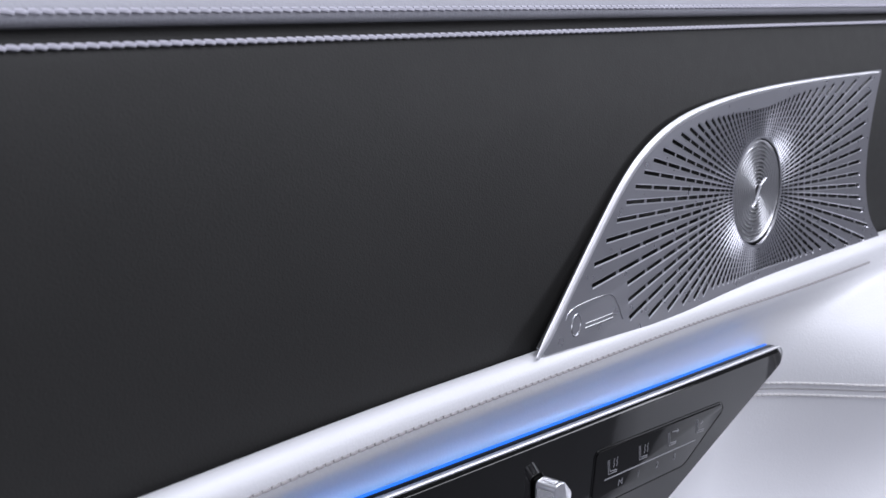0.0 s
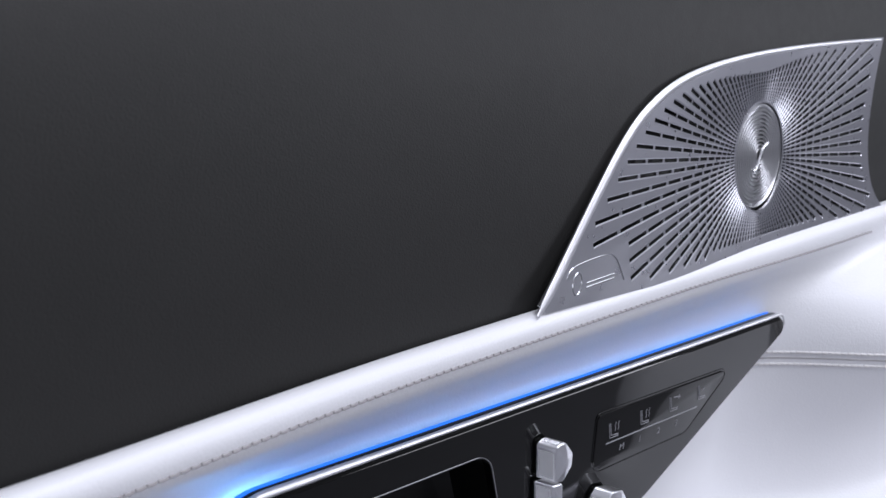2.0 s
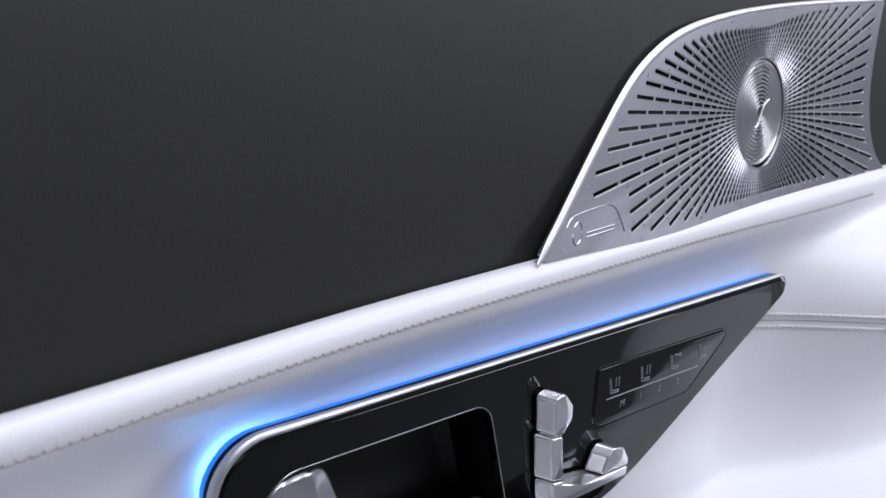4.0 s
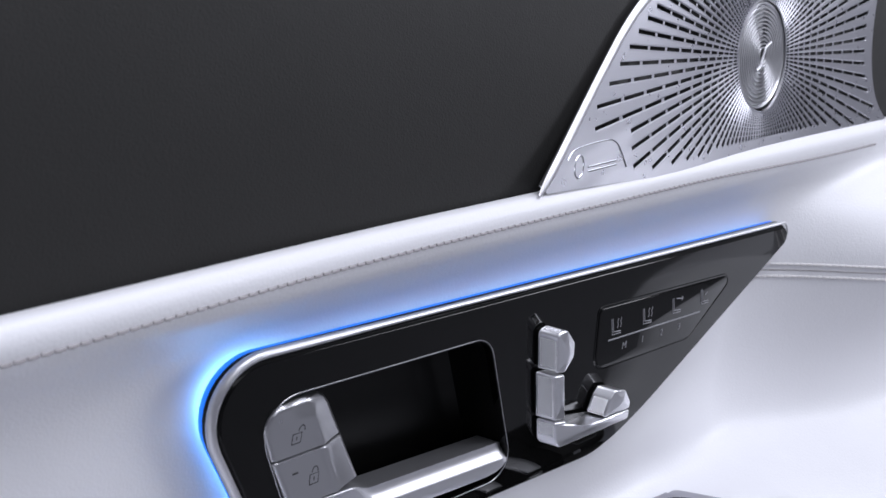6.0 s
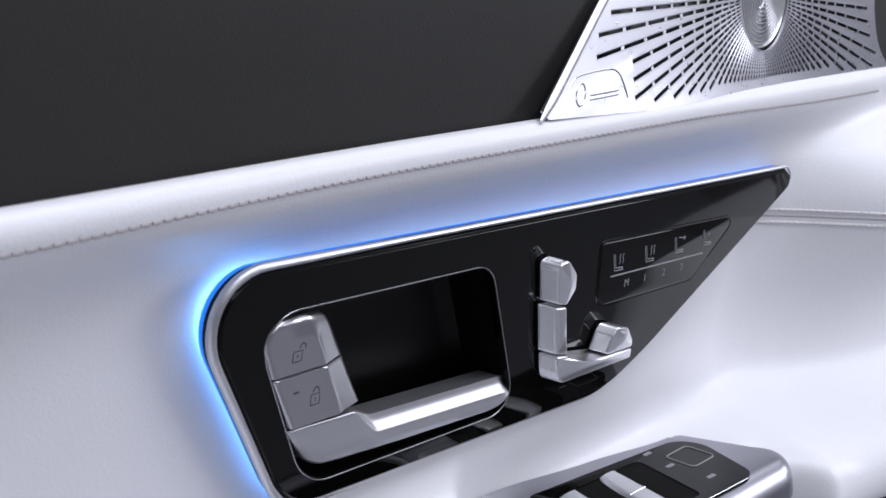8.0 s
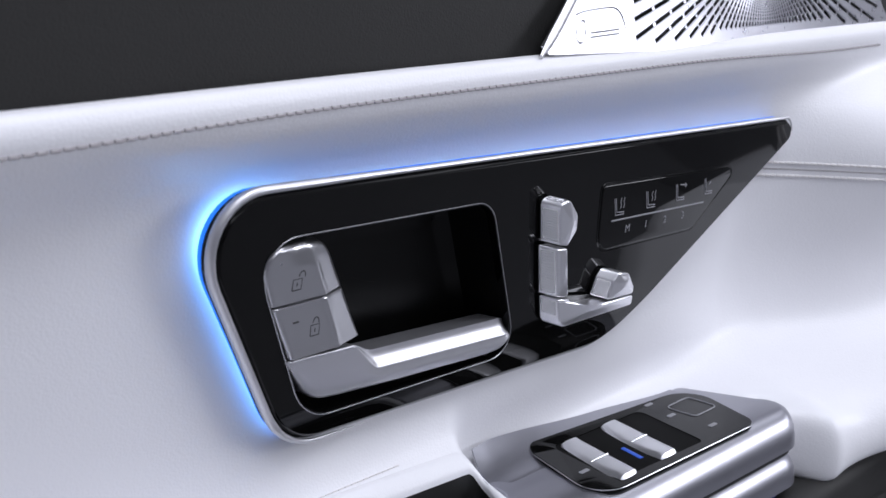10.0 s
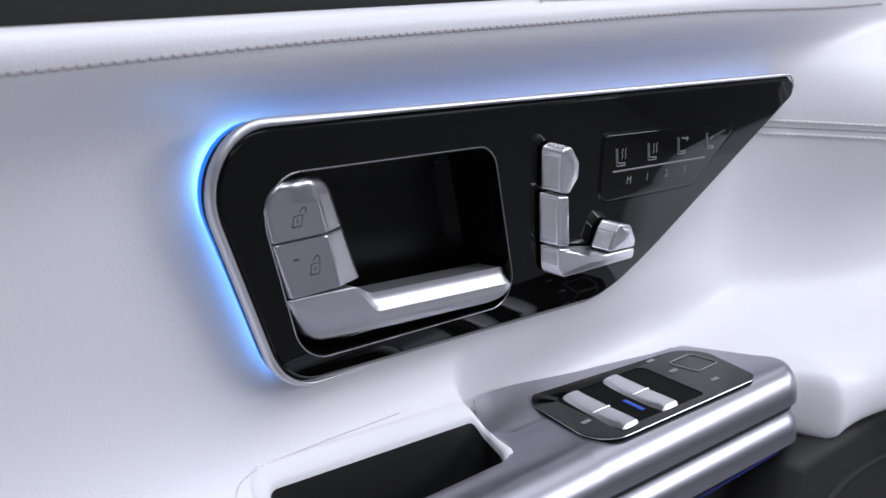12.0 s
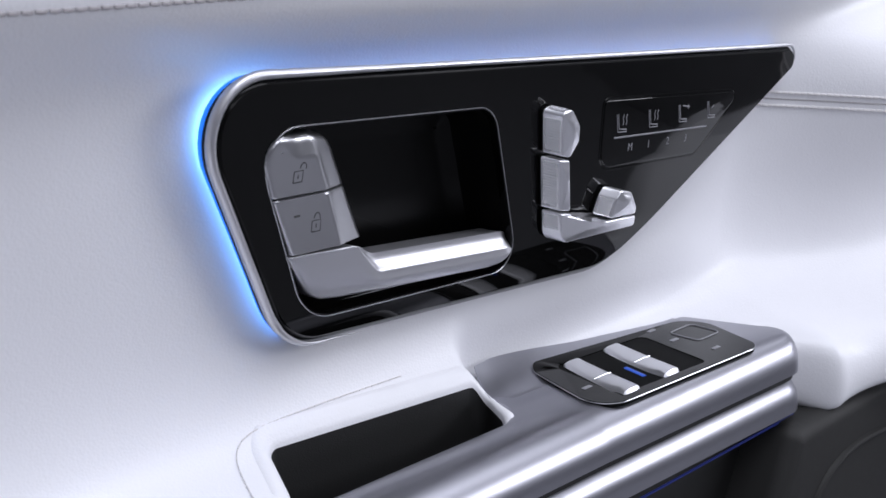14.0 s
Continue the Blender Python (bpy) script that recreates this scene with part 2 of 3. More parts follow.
def leaning(x, y, z):
    """The control unit's place in the door: it leans back towards its foot and widens to the front."""
    x, y, z = x - 0.125 * (z - 0.785), y - 0.11 * (z - 0.785), 1.03 * z - 0.03 * 0.785
    back = 0.0015 + 0.14 * (0.785 - z)
    return x + back * x / 0.305, y + back, z - back * (0.91 - z) / 0.305


door = thing("door_panel", (0.3, 0.34, 0.6), "white and anthracite leather car door panel with stitched seams", "door panel", "structure")
xs = [X0 + (X1 - X0) * i / 400 for i in range(401)]
bm = ribbon([[(x, y, z) for y, z in lower_profile(x)] for x in xs])
PLATE = rounded([(0.1850, 0.8080), (0.2165, 0.7097), (0.412, 0.7020), (0.601, 0.7945)], [0.024, 0.026, 0.060, 0.008], 12)
hidden, opening = [leaning(u, 0.303, v)[::2] for u, v in inset(PLATE, 0.012)], inset(POCKET, -0.0012)
cut = []
for f in bm.faces:                    # the leather is open for the pull pocket and behind the control panel
    c = f.calc_center_median()
    if (0.640 < c.z < 0.674 and inside(opening, c.x, c.y)) or (c.z > 0.70 and c.y > 0.305 and inside(hidden, c.x, c.z)):
        cut.append(f)
bmesh.ops.delete(bm, geom=cut, context="FACES")
bmesh.ops.reverse_faces(bm, faces=bm.faces)
white_panel = part("lower_panel", bm, WHITE, door, "smooth white leather lower panel and armrest", sharp=80)

def fall(x, z):
    return z + 0.0165 * (0.36 - x) * step(0.90, 0.97, z)


upper = smooth_line([(0.3075, 0.835), (0.3045, 0.845), (0.3035, 0.87), (0.3025, 0.90), (0.3030, 0.93), (0.3055, 0.953), (0.3095, 0.970), (0.3125, 0.9770), (0.3170, 0.9795), (0.3185, 0.9812)], 2)
bm = ribbon([[(x, y, fall(x, z)) for y, z in upper] for x in xs[::4]])
upper_panel = part("upper_panel", bm, DARK, door, "matt anthracite leather upper panel", sharp=80)
sill = smooth_line([(0.3185, 0.9808), (0.3150, 0.9815), (0.3130, 0.9840), (0.3140, 0.9885), (0.3190, 0.9940), (0.330, 0.9985), (0.350, 1.0010), (0.42, 1.002)], 2)
bm = ribbon([[(x, y, fall(x, z)) for y, z in sill] for x in xs[::4]])
part("window_sill", bm, SILL, door, "grey leather window sill roll", sharp=80)
for name, y, z in (("sill_stitching", 0.3136, 0.9857), ("upper_stitching", 0.3117, 0.9760)):
    stitches([(x, y - 0.0004, fall(x, z)) for x in (0.05, 0.85)], 0.0040, 0.0033, 0.00080, name, THREAD_GREY, door, up=(0, -0.9, 0.4), slant=0.0003)
# ledge stitching and the double seam where the panel turns to the front
line = [Vector(on_white(x, 0.8340 - 0.0035 * step(0.45, 0.62, x) - 0.0020 * (1 - step(0.08, 0.24, x)))) + Vector((0, -0.0003, 0)) for x in [0.05 + 0.01 * i for i in range(62)]]
stitches(line, 0.0040, 0.0030, 0.00055, "ledge_stitching", THREAD_DARK, door, up=(0, -0.6, -0.8))
part("ledge_seam", sweep([p + Vector((0, 0.0004, 0.0013)) for p in line], 0.0003, 6), THREAD, door, "fine sewn seam line")
for k, dz in enumerate((0.0, -0.0075)):
    line = [Vector(on_white(x, 0.768 + dz - 0.10 * (x - 0.58))) + Vector((0, -0.0003, 0)) for x in [0.56 + 0.008 * i for i in range(20)]]
    stitches(line, 0.0040, 0.0030, 0.0007, "seam_stitching", THREAD, door, up=(-0.6, -0.8, 0))
line = [Vector(on_white(x, 0.7643 - 0.10 * (x - 0.58))) for x in [0.555 + 0.008 * i for i in range(21)]]
part("front_seam", sweep(line, 0.0004, 6), THREAD_DARK, door, "grey sewn seam between two stitch rows")

# ---- cabin shell behind the camera: unseen, added for reflections and bounced light ----
bm = bmesh.new()
bmesh.ops.create_cube(bm, size=1, matrix=pose(0.35, -0.45, 0.05) @ Matrix.Diagonal((3.4, 1.7, 0.04, 1)))
tagged(link("floor", bm, SHELL_FLOOR, False), "plain grey cabin floor, unseen, for bounced light", "floor", kind="structure")
bm = bmesh.new()
bmesh.ops.create_cube(bm, size=1, matrix=pose(0.35, -1.32, 0.75) @ Matrix.Diagonal((3.4, 0.04, 1.4, 1)))
tagged(link("wall_opposite", bm, CABIN, False), "plain grey wall on the opposite side, unseen, for reflections", "wall", kind="structure")
bm = bmesh.new()
bmesh.ops.create_cube(bm, size=1, matrix=pose(2.0, -0.45, 0.55) @ Matrix.Diagonal((0.04, 1.7, 1.0, 1)))
tagged(link("wall_front", bm, CABIN, False), "plain grey wall at the front end, unseen, for reflections", "wall", kind="structure")
bm = bmesh.new()
bmesh.ops.create_cube(bm, size=1, matrix=pose(-1.4, -0.45, 0.6) @ Matrix.Diagonal((0.04, 1.7, 1.1, 1)))
tagged(link("wall_rear", bm, CABIN, False), "plain grey wall at the rear end, unseen, for reflections", "wall", kind="structure")
bm = bmesh.new()
bmesh.ops.create_cube(bm, size=1, matrix=pose(0.38, 0.47, 0.5) @ Matrix.Diagonal((3.3, 0.04, 1.0, 1)))
tagged(link("door_shell", bm, CABIN, False), "dark metal shell of the door", "door", kind="structure")

# ---- control panel ----
Y, BEND = 0.303, 0.7260
RECESS = rounded([(0.2112, 0.7890), (0.2265, 0.7203), (0.3432, 0.7172), (0.3296, 0.7855)], [0.015, 0.016, 0.012, 0.010], 8)
panel = thing("control_panel", (0.38, 0.33, 0.70), "gloss black control panel with chrome rim and blue light", "control panel")
plate = part("fascia", holed(inset(PLATE, 0.0032), [RECESS], Y, Y + 0.007), PIANO, panel, "gloss black lacquer")
bm = bmesh.new()
bm.from_mesh(plate.data)
for k in range(12):                   # rows for the bent lower strip
    bmesh.ops.bisect_plane(bm, geom=bm.verts[:] + bm.edges[:] + bm.faces[:], plane_co=(0, 0, BEND - 0.0022 * k), plane_no=(0, 0, 1))
bm.to_mesh(plate.data)
bm.free()
plate.data.set_sharp_from_angle(angle=radians(40))
bm = loft(bmesh.new(), [[WALL(u, v, Y + w) for u, v in inset(PLATE, d)] for d, w in ((0.004, 0.0072), (0.0, 0.0068), (0.0, 0.0042), (0.0004, 0.0034), (0.0028, 0.0004), (0.0033, 0.0001))], False, False)
bmesh.ops.recalc_face_normals(bm, faces=bm.faces)
part("bevel", bm, PIANO, panel, "bevelled gloss black edge")
part("backing", holed(inset(PLATE, 0.0075), [inset(RECESS, -0.0015)], Y + 0.0071, Y + 0.030), RUBBER, panel, smooth=False)
top = [(x, z) for x, z in PLATE]
n = len(top)
# chrome rim: from the front tip along the top, round the rear and fading out along the bottom
tip = max(range(n), key=lambda i: top[i][0])
order = [top[(tip + i) % n] for i in range(n)]
if order[5][1] < order[-5][1]:
    order = order[::-1]
run, dense = [], []
for a, b in zip(order, order[1:]):
    m = max(1, int((Vector(b) - Vector(a)).length / 0.006))
    dense += [tuple(Vector(a).lerp(Vector(b), j / m)) for j in range(m)]
stop = next(i for i, p in enumerate(dense) if p[1] < 0.715 and p[0] > 0.262)
dense = dense[:stop]
rad = []
for i, (x, z) in enumerate(dense):
    low = z < 0.735 and x > 0.215
    rad.append(0.0016 * (1 - 0.95 * step(0.205, 0.262, x)) if low else 0.0017 - 0.0006 * step(0.20, 0.30, x))
rad = [r * (0.25 + 0.75 * step(0, 10, i)) for i, r in enumerate(rad)]
part("rim", sweep([(x, Y + 0.0015, z) for x, z in dense], rad, 12, flat=1.4), SATIN, panel, "polished chrome rim")
lit = [p for p in dense if p[0] < 0.572 and (p[1] > 0.740 or (p[1] > 0.7125 and p[0] < 0.226))]
cx, cz = 0.36, 0.75
strip = []
for i, (x, z) in enumerate(lit):
    a, b = Vector(lit[max(0, i - 1)]), Vector(lit[min(len(lit) - 1, i + 1)])
    t = (b - a).normalized()
    nrm = Vector((t.y, -t.x))
    if nrm.dot(Vector((cx - x, cz - z))) < 0:
        nrm = -nrm
    strip.append((x, z, nrm))
part("light_lens", sweep([(x + n.x * 0.0012, Y + 0.0092 - 0.0016 * (1 - step(0.74, 0.80, z)), z + n.y * 0.0012) for x, z, n in strip], 0.0011, 8), BLUE, panel, "glowing blue light lens")
part("light_strip", sweep([(x + n.x * 0.0042, Y + 0.0128 - 0.0042 * (1 - step(0.74, 0.80, z)), z + n.y * 0.0042) for x, z, n in strip], [0.0013 - 0.00105 * step(0.195, 0.25, x) * step(0.76, 0.79, z) for x, z, n in strip], 8), DIODE, panel, "bright blue light strip")
# recess for the handle
bm = bmesh.new()
loft(bm, [[WALL(u, v, Y + w) for u, v in inset(RECESS, d)] for w, d in ((0.0005, -0.0006), (0.004, 0.0), (0.018, 0.0006), (0.024, 0.003), (0.0265, 0.009), (0.0268, 0.012), (0.0268, 0.022))], cap0=False)
bmesh.ops.recalc_face_normals(bm, faces=bm.faces)
part("handle_recess", bm, RECESS_BLACK, panel, "deep gloss black handle recess", sharp=30)
part("recess_edge", sweep([(u, Y - 0.0002, v) for u, v in inset(RECESS, -0.0007)], 0.00024, 6, closed=True), SATIN_DARK, panel, "thin bright recess edge")
# keypad with seat symbols and memory keys
KEYPAD = rounded([(0.4030, 0.7826), (0.3998, 0.7506), (0.4795, 0.7484), (0.5225, 0.7768)], [0.004, 0.008, 0.010, 0.004], 6)
keypad = part("keypad", slab(inset(KEYPAD, 0.0010), Y - 0.0006, Y + 0.004, 0.0006), PIANO, panel, "gloss black seat memory keypad", sharp=12)
part("keypad_edge", sweep([(u, Y - 0.0001, v) for u, v in KEYPAD], 0.00035, 6, closed=True), PIANO, panel, "thin dark outline")


def bars(specs, y, r=0.0003):
    """Flat raised lines on the door: each spec is a list of (x, z) points."""
    bm = bmesh.new()
    for pts in specs:
        sweep([(x, y(x, z) if callable(y) else y, z) for x, z in pts], r, 6, bm=bm, flat=0.5)
    return bm


def lettering(text, x, z, y, size, mat, parent, name="lettering", slant=0.0):
    cu = bpy.data.curves.new(name, "FONT")
    cu.body, cu.size, cu.extrude, cu.align_x, cu.align_y, cu.shear = text, size, 0.00008, "CENTER", "CENTER", slant
    tmp = new(name, cu)
    me = bpy.data.meshes.new_from_object(tmp.evaluated_get(bpy.context.evaluated_depsgraph_get()))
    bpy.data.objects.remove(tmp)
    bm = bmesh.new()
    bm.from_mesh(me)
    bmesh.ops.transform(bm, matrix=pose(x, y, z, 90, 0, 0), verts=bm.verts)
    ob = part(name, bm, mat, parent, smooth=False)
    return ob


F = Y - 0.0007
for i, (x, z) in enumerate(((0.4170, 0.7702), (0.4420, 0.7698), (0.4670, 0.7696), (0.4925, 0.7690))):
    glyph = [[(x - 0.0045, z + 0.0045), (x - 0.0036, z - 0.0035), (x + 0.003, z - 0.0038)], [(x - 0.0035, z + 0.0045), (x - 0.0026, z - 0.0022), (x + 0.003, z - 0.0028)]]
    if i < 2:
        glyph += [[(x + 0.0002 + k, z - 0.0008), (x + 0.0008 + k, z + 0.0008), (x + 0.0002 + k, z + 0.0022), (x + 0.0010 + k, z + 0.0040)] for k in (0.0, 0.0024)]
    elif i == 2:
        glyph += [[(x - 0.001, z + 0.0040), (x + 0.0045, z + 0.0030)], [(x + 0.0035, z + 0.0042), (x + 0.0048, z + 0.0030), (x + 0.0033, z + 0.0022)]]
    else:
        glyph += [[(x - 0.0005, z + 0.001), (x + 0.0015, z + 0.0022)]]
    part("seat_symbol", bars(glyph, F, 0.00032), INK, keypad, "grey seat symbol")
part("divider", bars([[(0.4105, 0.7644), (0.4881, 0.7615)]], F, 0.0004), INK, keypad, "grey dividing line")
for text, x, z in (("M", 0.4232, 0.7588), ("1", 0.4380, 0.7584), ("2", 0.4540, 0.7580), ("3", 0.4694, 0.7576)):
    lettering(text, x, z, F, 0.0050, INK, keypad, "key_number", 0.15)

# ---- inner door handle with lock buttons ----
handle = thing("door_handle", (0.26, 0.320, 0.7255), "satin metal inner door handle with two lock buttons", "door handle")


def lerp_table(tab, v):
    for (a, p), (b, q) in zip(tab, tab[1:]):
        if a <= v <= b:
            return p + (q - p) * (v - a) / (b - a)
    return tab[0][1] if v < tab[0][0] else tab[-1][1]


XL = [(0.742, 0.2218), (0.7455, 0.2210), (0.766, 0.2160), (0.777, 0.2140), (0.7805, 0.2148), (0.7832, 0.2163), (0.7852, 0.2186), (0.7866, 0.2225)]
XR = [(0.742, 0.2580), (0.7445, 0.2575), (0.765, 0.2520), (0.7800, 0.2470), (0.7830, 0.2452), (0.7852, 0.2424), (0.7866, 0.2380)]


def hollow(z):
    """The buttons' faces are slightly dished from top to bottom."""
    return 0.0013 * (1 - ((z - 0.772) / 0.021) ** 2)


RIDGE = [(0.742, 0.2432), (0.7627, 0.2402), (0.7782, 0.2362), (0.7866, 0.2340)]


def face_y(x, z, b, top):
    """Depth of a button's face: flat, then sloping away to the inner side and, on the upper button, to the top."""
    xr = lerp_table(RIDGE, z)
    side = max(0.0, (x - xr) / (b - xr))
    head = max(0.0, (z - 0.7785) / 0.0081) * step(0.2210, 0.2310, x) if top else 0.0
    slope = math.hypot(0.0052 * side, 0.0026 * head)
    crest = 0.0005 * math.exp(-((x - xr) / 0.0011) ** 2) * (1 - step(0.7775, 0.7795, z) if top else 1)
    return 0.3005 + hollow(z) + slope - crest


def lock_button(z0, z1, top):
    zs = sorted({z0, z0 + 0.0003, z1 - 0.0003, z1, *(z0 + (z1 - z0) * k / 18 for k in range(1, 18)), *((z1 - 0.0012, z1 - 0.0006) if top else ())})
    loops = []
    for i, z in enumerate(zs):
        a, b = lerp_table(XL, z), lerp_table(XR, z)
        edge = 0.0006 if i in (0, len(zs) - 1) else 0.0
        drop = 0.0012 * step(0.7848, 0.7866, z) if top else 0.0
        prof = [(a, 0.314), (a, 0.3030), (a + 0.0003, face_y(a, z, b, top) + 0.0008), (a + 0.0010, face_y(a, z, b, top) + 0.0001)]
        prof += [(a + 0.0010 + (b - a - 0.0018) * k / 22, 0) for k in range(1, 23)]
        prof = [(x, y or face_y(x, z, b, top)) for x, y in prof] + [(b - 0.0002, face_y(b, z, b, top) + 0.0007), (b, 0.3085), (b, 0.314)]
        loops.append([(x, y + edge + drop if y < 0.3082 else y, z) for x, y in prof])
    bm = loft(bmesh.new(), loops)
    bmesh.ops.recalc_face_normals(bm, faces=bm.faces)
    return bm


unlock = part("unlock_button", lock_button(0.7660, 0.7866, True), SATIN_DARK, handle, "satin metal button with open padlock symbol", sharp=60)
lock = part("lock_button", lock_button(0.7456, 0.7654, False), SATIN_DARK, handle, "satin metal button with closed padlock symbol", sharp=60)


def padlock(x, z, opened):
    body = [[(x - 0.0022, z - 0.0030), (x + 0.0018, z - 0.0030), (x + 0.0018, z + 0.0008), (x - 0.0022, z + 0.0008), (x - 0.0022, z - 0.0030)], [(x - 0.0002, z - 0.0018), (x - 0.0002, z - 0.0004)]]
    c = (x + (0.0016 if opened else 0.0), z + 0.0010)
    body.append([(c[0] + 0.0014 * math.cos(q), c[1] + 0.0004 + 0.0020 * math.sin(q)) for q in [math.pi * (1.0 - k / 8) - 0.1 for k in range(9)]])
    body = [[(u + 0.28 * (v - z), v) for u, v in line] for line in body]
    return bars(body, lambda u, v: 0.3006 + hollow(v), 0.00034)


part("padlock_symbol", padlock(0.2278, 0.7735, True), INK_DARK, unlock, "dark engraved open padlock")
part("padlock_symbol", padlock(0.2335, 0.7555, False), INK_DARK, lock, "dark engraved closed padlock")
part("indicator", bars([[(0.2238, 0.7590), (0.2264, 0.7590)]], 0.3005 + hollow(0.7590), 0.0004), INK_DARK, lock)
ZB = [(0.2200, 0.7440), (0.2223, 0.7394), (0.2252, 0.7345), (0.2281, 0.7300), (0.2315, 0.7275), (0.2356, 0.7258), (0.2450, 0.7247), (0.2742, 0.7227), (0.3269, 0.7198), (0.3330, 0.7203), (0.3380, 0.7222), (0.3412, 0.7258)]
loops = []
for k in range(81):
    x = 0.2200 + (0.3412 - 0.2200) * (k / 80)
    s = step(0.2500, 0.2640, x)
    lo = lerp_table(ZB, x)
    run = max(0.0, (x - 0.262) / 0.079)
    end = max(0.0, (x - 0.3350) / 0.0062) ** 2
    zt = 0.7450 - 0.0012 * step(0.22, 0.255, x) + s * (-0.0058 - 0.0045 * run) - 0.0016 * end
    zc = 0.7446 - 0.0012 * step(0.22, 0.255, x) + s * (-0.0118 - 0.0047 * run)
    yt, yc = 0.3012 + 0.0044 * s, 0.3008 + 0.0010 * s
    dy = 0.0024 * end + (0.0010 if k == 0 else 0)
    mid = lambda q: (yc + (yt - yc) * q, zc + (zt - zc) * q)
    under = lambda q, y: (y, zc + (lo - zc) * q)
    # back edge, softly hollow upper face, rounded crease, full lower face
    pts = [(0.3190, zt - 0.0008), (yt + 0.0012, zt - 0.0002)]
    pts += [(y + 0.0009 * s * math.sin(math.pi * q), z) for q in (1.0, 0.85, 0.7, 0.55, 0.4, 0.25, 0.12) for y, z in (mid(q),)]
    pts += [(yc + 0.0001, zc), under(0.08, yc - 0.0001), under(0.2, yc), under(0.36, 0.3007 + 0.0004 * s), under(0.54, 0.3011), under(0.72, 0.3017), under(0.88, 0.3027), (0.3038, lo + 0.0004), (0.3050, lo), (0.3190, lo)]
    loops.append([(x, y + dy, z) for y, z in pts])
bm = loft(bmesh.new(), loops)
bmesh.ops.recalc_face_normals(bm, faces=bm.faces)
part("grip", bm, SATIN, handle, "bright satin chrome pull grip", sharp=75)

# ---- seat adjuster: a small seat made of switches ----
adjuster = thing("seat_adjuster", (0.37, 0.3028, 0.722), "chrome seat-shaped adjuster switch on gloss black panel", "switch")
KNURL = material("knurled chrome", (0.86, 0.86, 0.88), 0.20, 0.92, mottle=0.02)
BASE_BLACK = material("black switch plastic", (0.008, 0.008, 0.008), 0.38, mottle=0.2)


def side_knurl(corners, nu, nv):
    """Rows of tiny pyramids over a four-cornered patch in space."""
    a, b, c, d = (Vector(p) for p in corners)
    out = (d - a).cross(b - a).normalized()
    bm = bmesh.new()
    at = lambda u, v: a.lerp(b, v).lerp(d.lerp(c, v), u)
    for i in range(nu):
        for j in range(nv):
            ring = [bm.verts.new(at((i + du) / nu, (j + dv) / nv)) for du, dv in ((0, 0), (0, 1), (1, 1), (1, 0))]
            peak = bm.verts.new(at((i + 0.5) / nu, (j + 0.5) / nv) + out * 0.0006)
            for k in range(4):
                bm.faces.new((ring[k - 1], ring[k], peak))
    return bm


def knob(name, corners, radii, label, front=0.2932, faces=()):
    """A faceted switch cap, drawn in to its front, on a black base; faces are the knurled sides as pairs of corners."""
    draw = Vector((0.0036, -0.0015))
    foot = rounded(corners, radii, 5)
    o = [tuple(Vector(p) + draw) for p in foot]
    part("base", slab(inset(foot, 0.0008), 0.3012, 0.3028, 0.0003, n=3), BASE_BLACK, adjuster, "black switch base")
    bm = slab(o, front, 0.3014, 0.0011, n=5, dome=0.0018)
    for v in bm.verts:
        if v.co.y > 0.3010:
            v.co.x, v.co.z = v.co.x - draw.x, v.co.z - draw.y
    ob = part(name, bm, KNOB, adjuster, label, sharp=50)
    for p, q, nv in faces:
        (x0, z0), (x1, z1) = p, q
        t = Vector((x1 - x0, z1 - z0)).normalized()
        off = Vector((-t.y, t.x)) * 0.00006
        at = lambda x, z, y: (x + off.x + draw.x * (0.3014 - y) / (0.3014 - front - 0.0011), y, z + off.y + draw.y * (0.3014 - y) / (0.3014 - front - 0.0011))
        quad = [at(x0, z0, 0.3008), at(x1, z1, 0.3008), at(x1, z1, front + 0.0013), at(x0, z0, front + 0.0013)]
        part("knurled_side", side_knurl(quad, 8, nv), KNURL, ob, "finely knurled chrome", smooth=False)


knob("headrest_switch", [(0.3588, 0.7822), (0.3590, 0.7646), (0.3645, 0.7634), (0.3705, 0.7695), (0.3710, 0.7762), (0.3652, 0.7840)], [0.0026, 0.0012, 0.0016, 0.0030, 0.0035, 0.0036], "headrest-shaped chrome switch",
     faces=(((0.3590, 0.7660), (0.3588, 0.7796), 12), ((0.3606, 0.7827), (0.3635, 0.7836), 3)))
knob("backrest_switch", [(0.3576, 0.7632), (0.3582, 0.7414), (0.3660, 0.7400), (0.3648, 0.7624)], [0.0010, 0.0010, 0.0012, 0.0012], "backrest-shaped chrome switch", 0.2936,
     faces=(((0.3582, 0.7428), (0.3576, 0.7618), 16),))
knob("cushion_bar", [(0.3586, 0.7402), (0.3594, 0.7266), (0.4138, 0.7256), (0.4150, 0.7304), (0.3940, 0.7312), (0.3700, 0.7322), (0.3662, 0.7390)], [0.0010, 0.0050, 0.0016, 0.0010, 0.0010, 0.0035, 0.0010], "chrome cushion-shaped switch bar", 0.2934,
     faces=(((0.3590, 0.7325), (0.3587, 0.7390), 6),))
knob("cushion_switch", [(0.3945, 0.7320), (0.4145, 0.7311), (0.4150, 0.7345), (0.4108, 0.7420), (0.4030, 0.7438), (0.3992, 0.7405)], [0.0010, 0.0012, 0.0018, 0.0030, 0.0030, 0.0020], "front cushion-shaped chrome switch",
     faces=(((0.3949, 0.7327), (0.3989, 0.7399), 8),))

for unit in (panel, handle, adjuster):
    for ob in unit.children_recursive:
        for v in ob.data.vertices:
            if unit is panel:         # the panel's lowest strip curls back
                v.co.y += 8.0 * min(0.018, max(0.0, BEND - v.co.z)) ** 2
            v.co = leaning(*v.co)

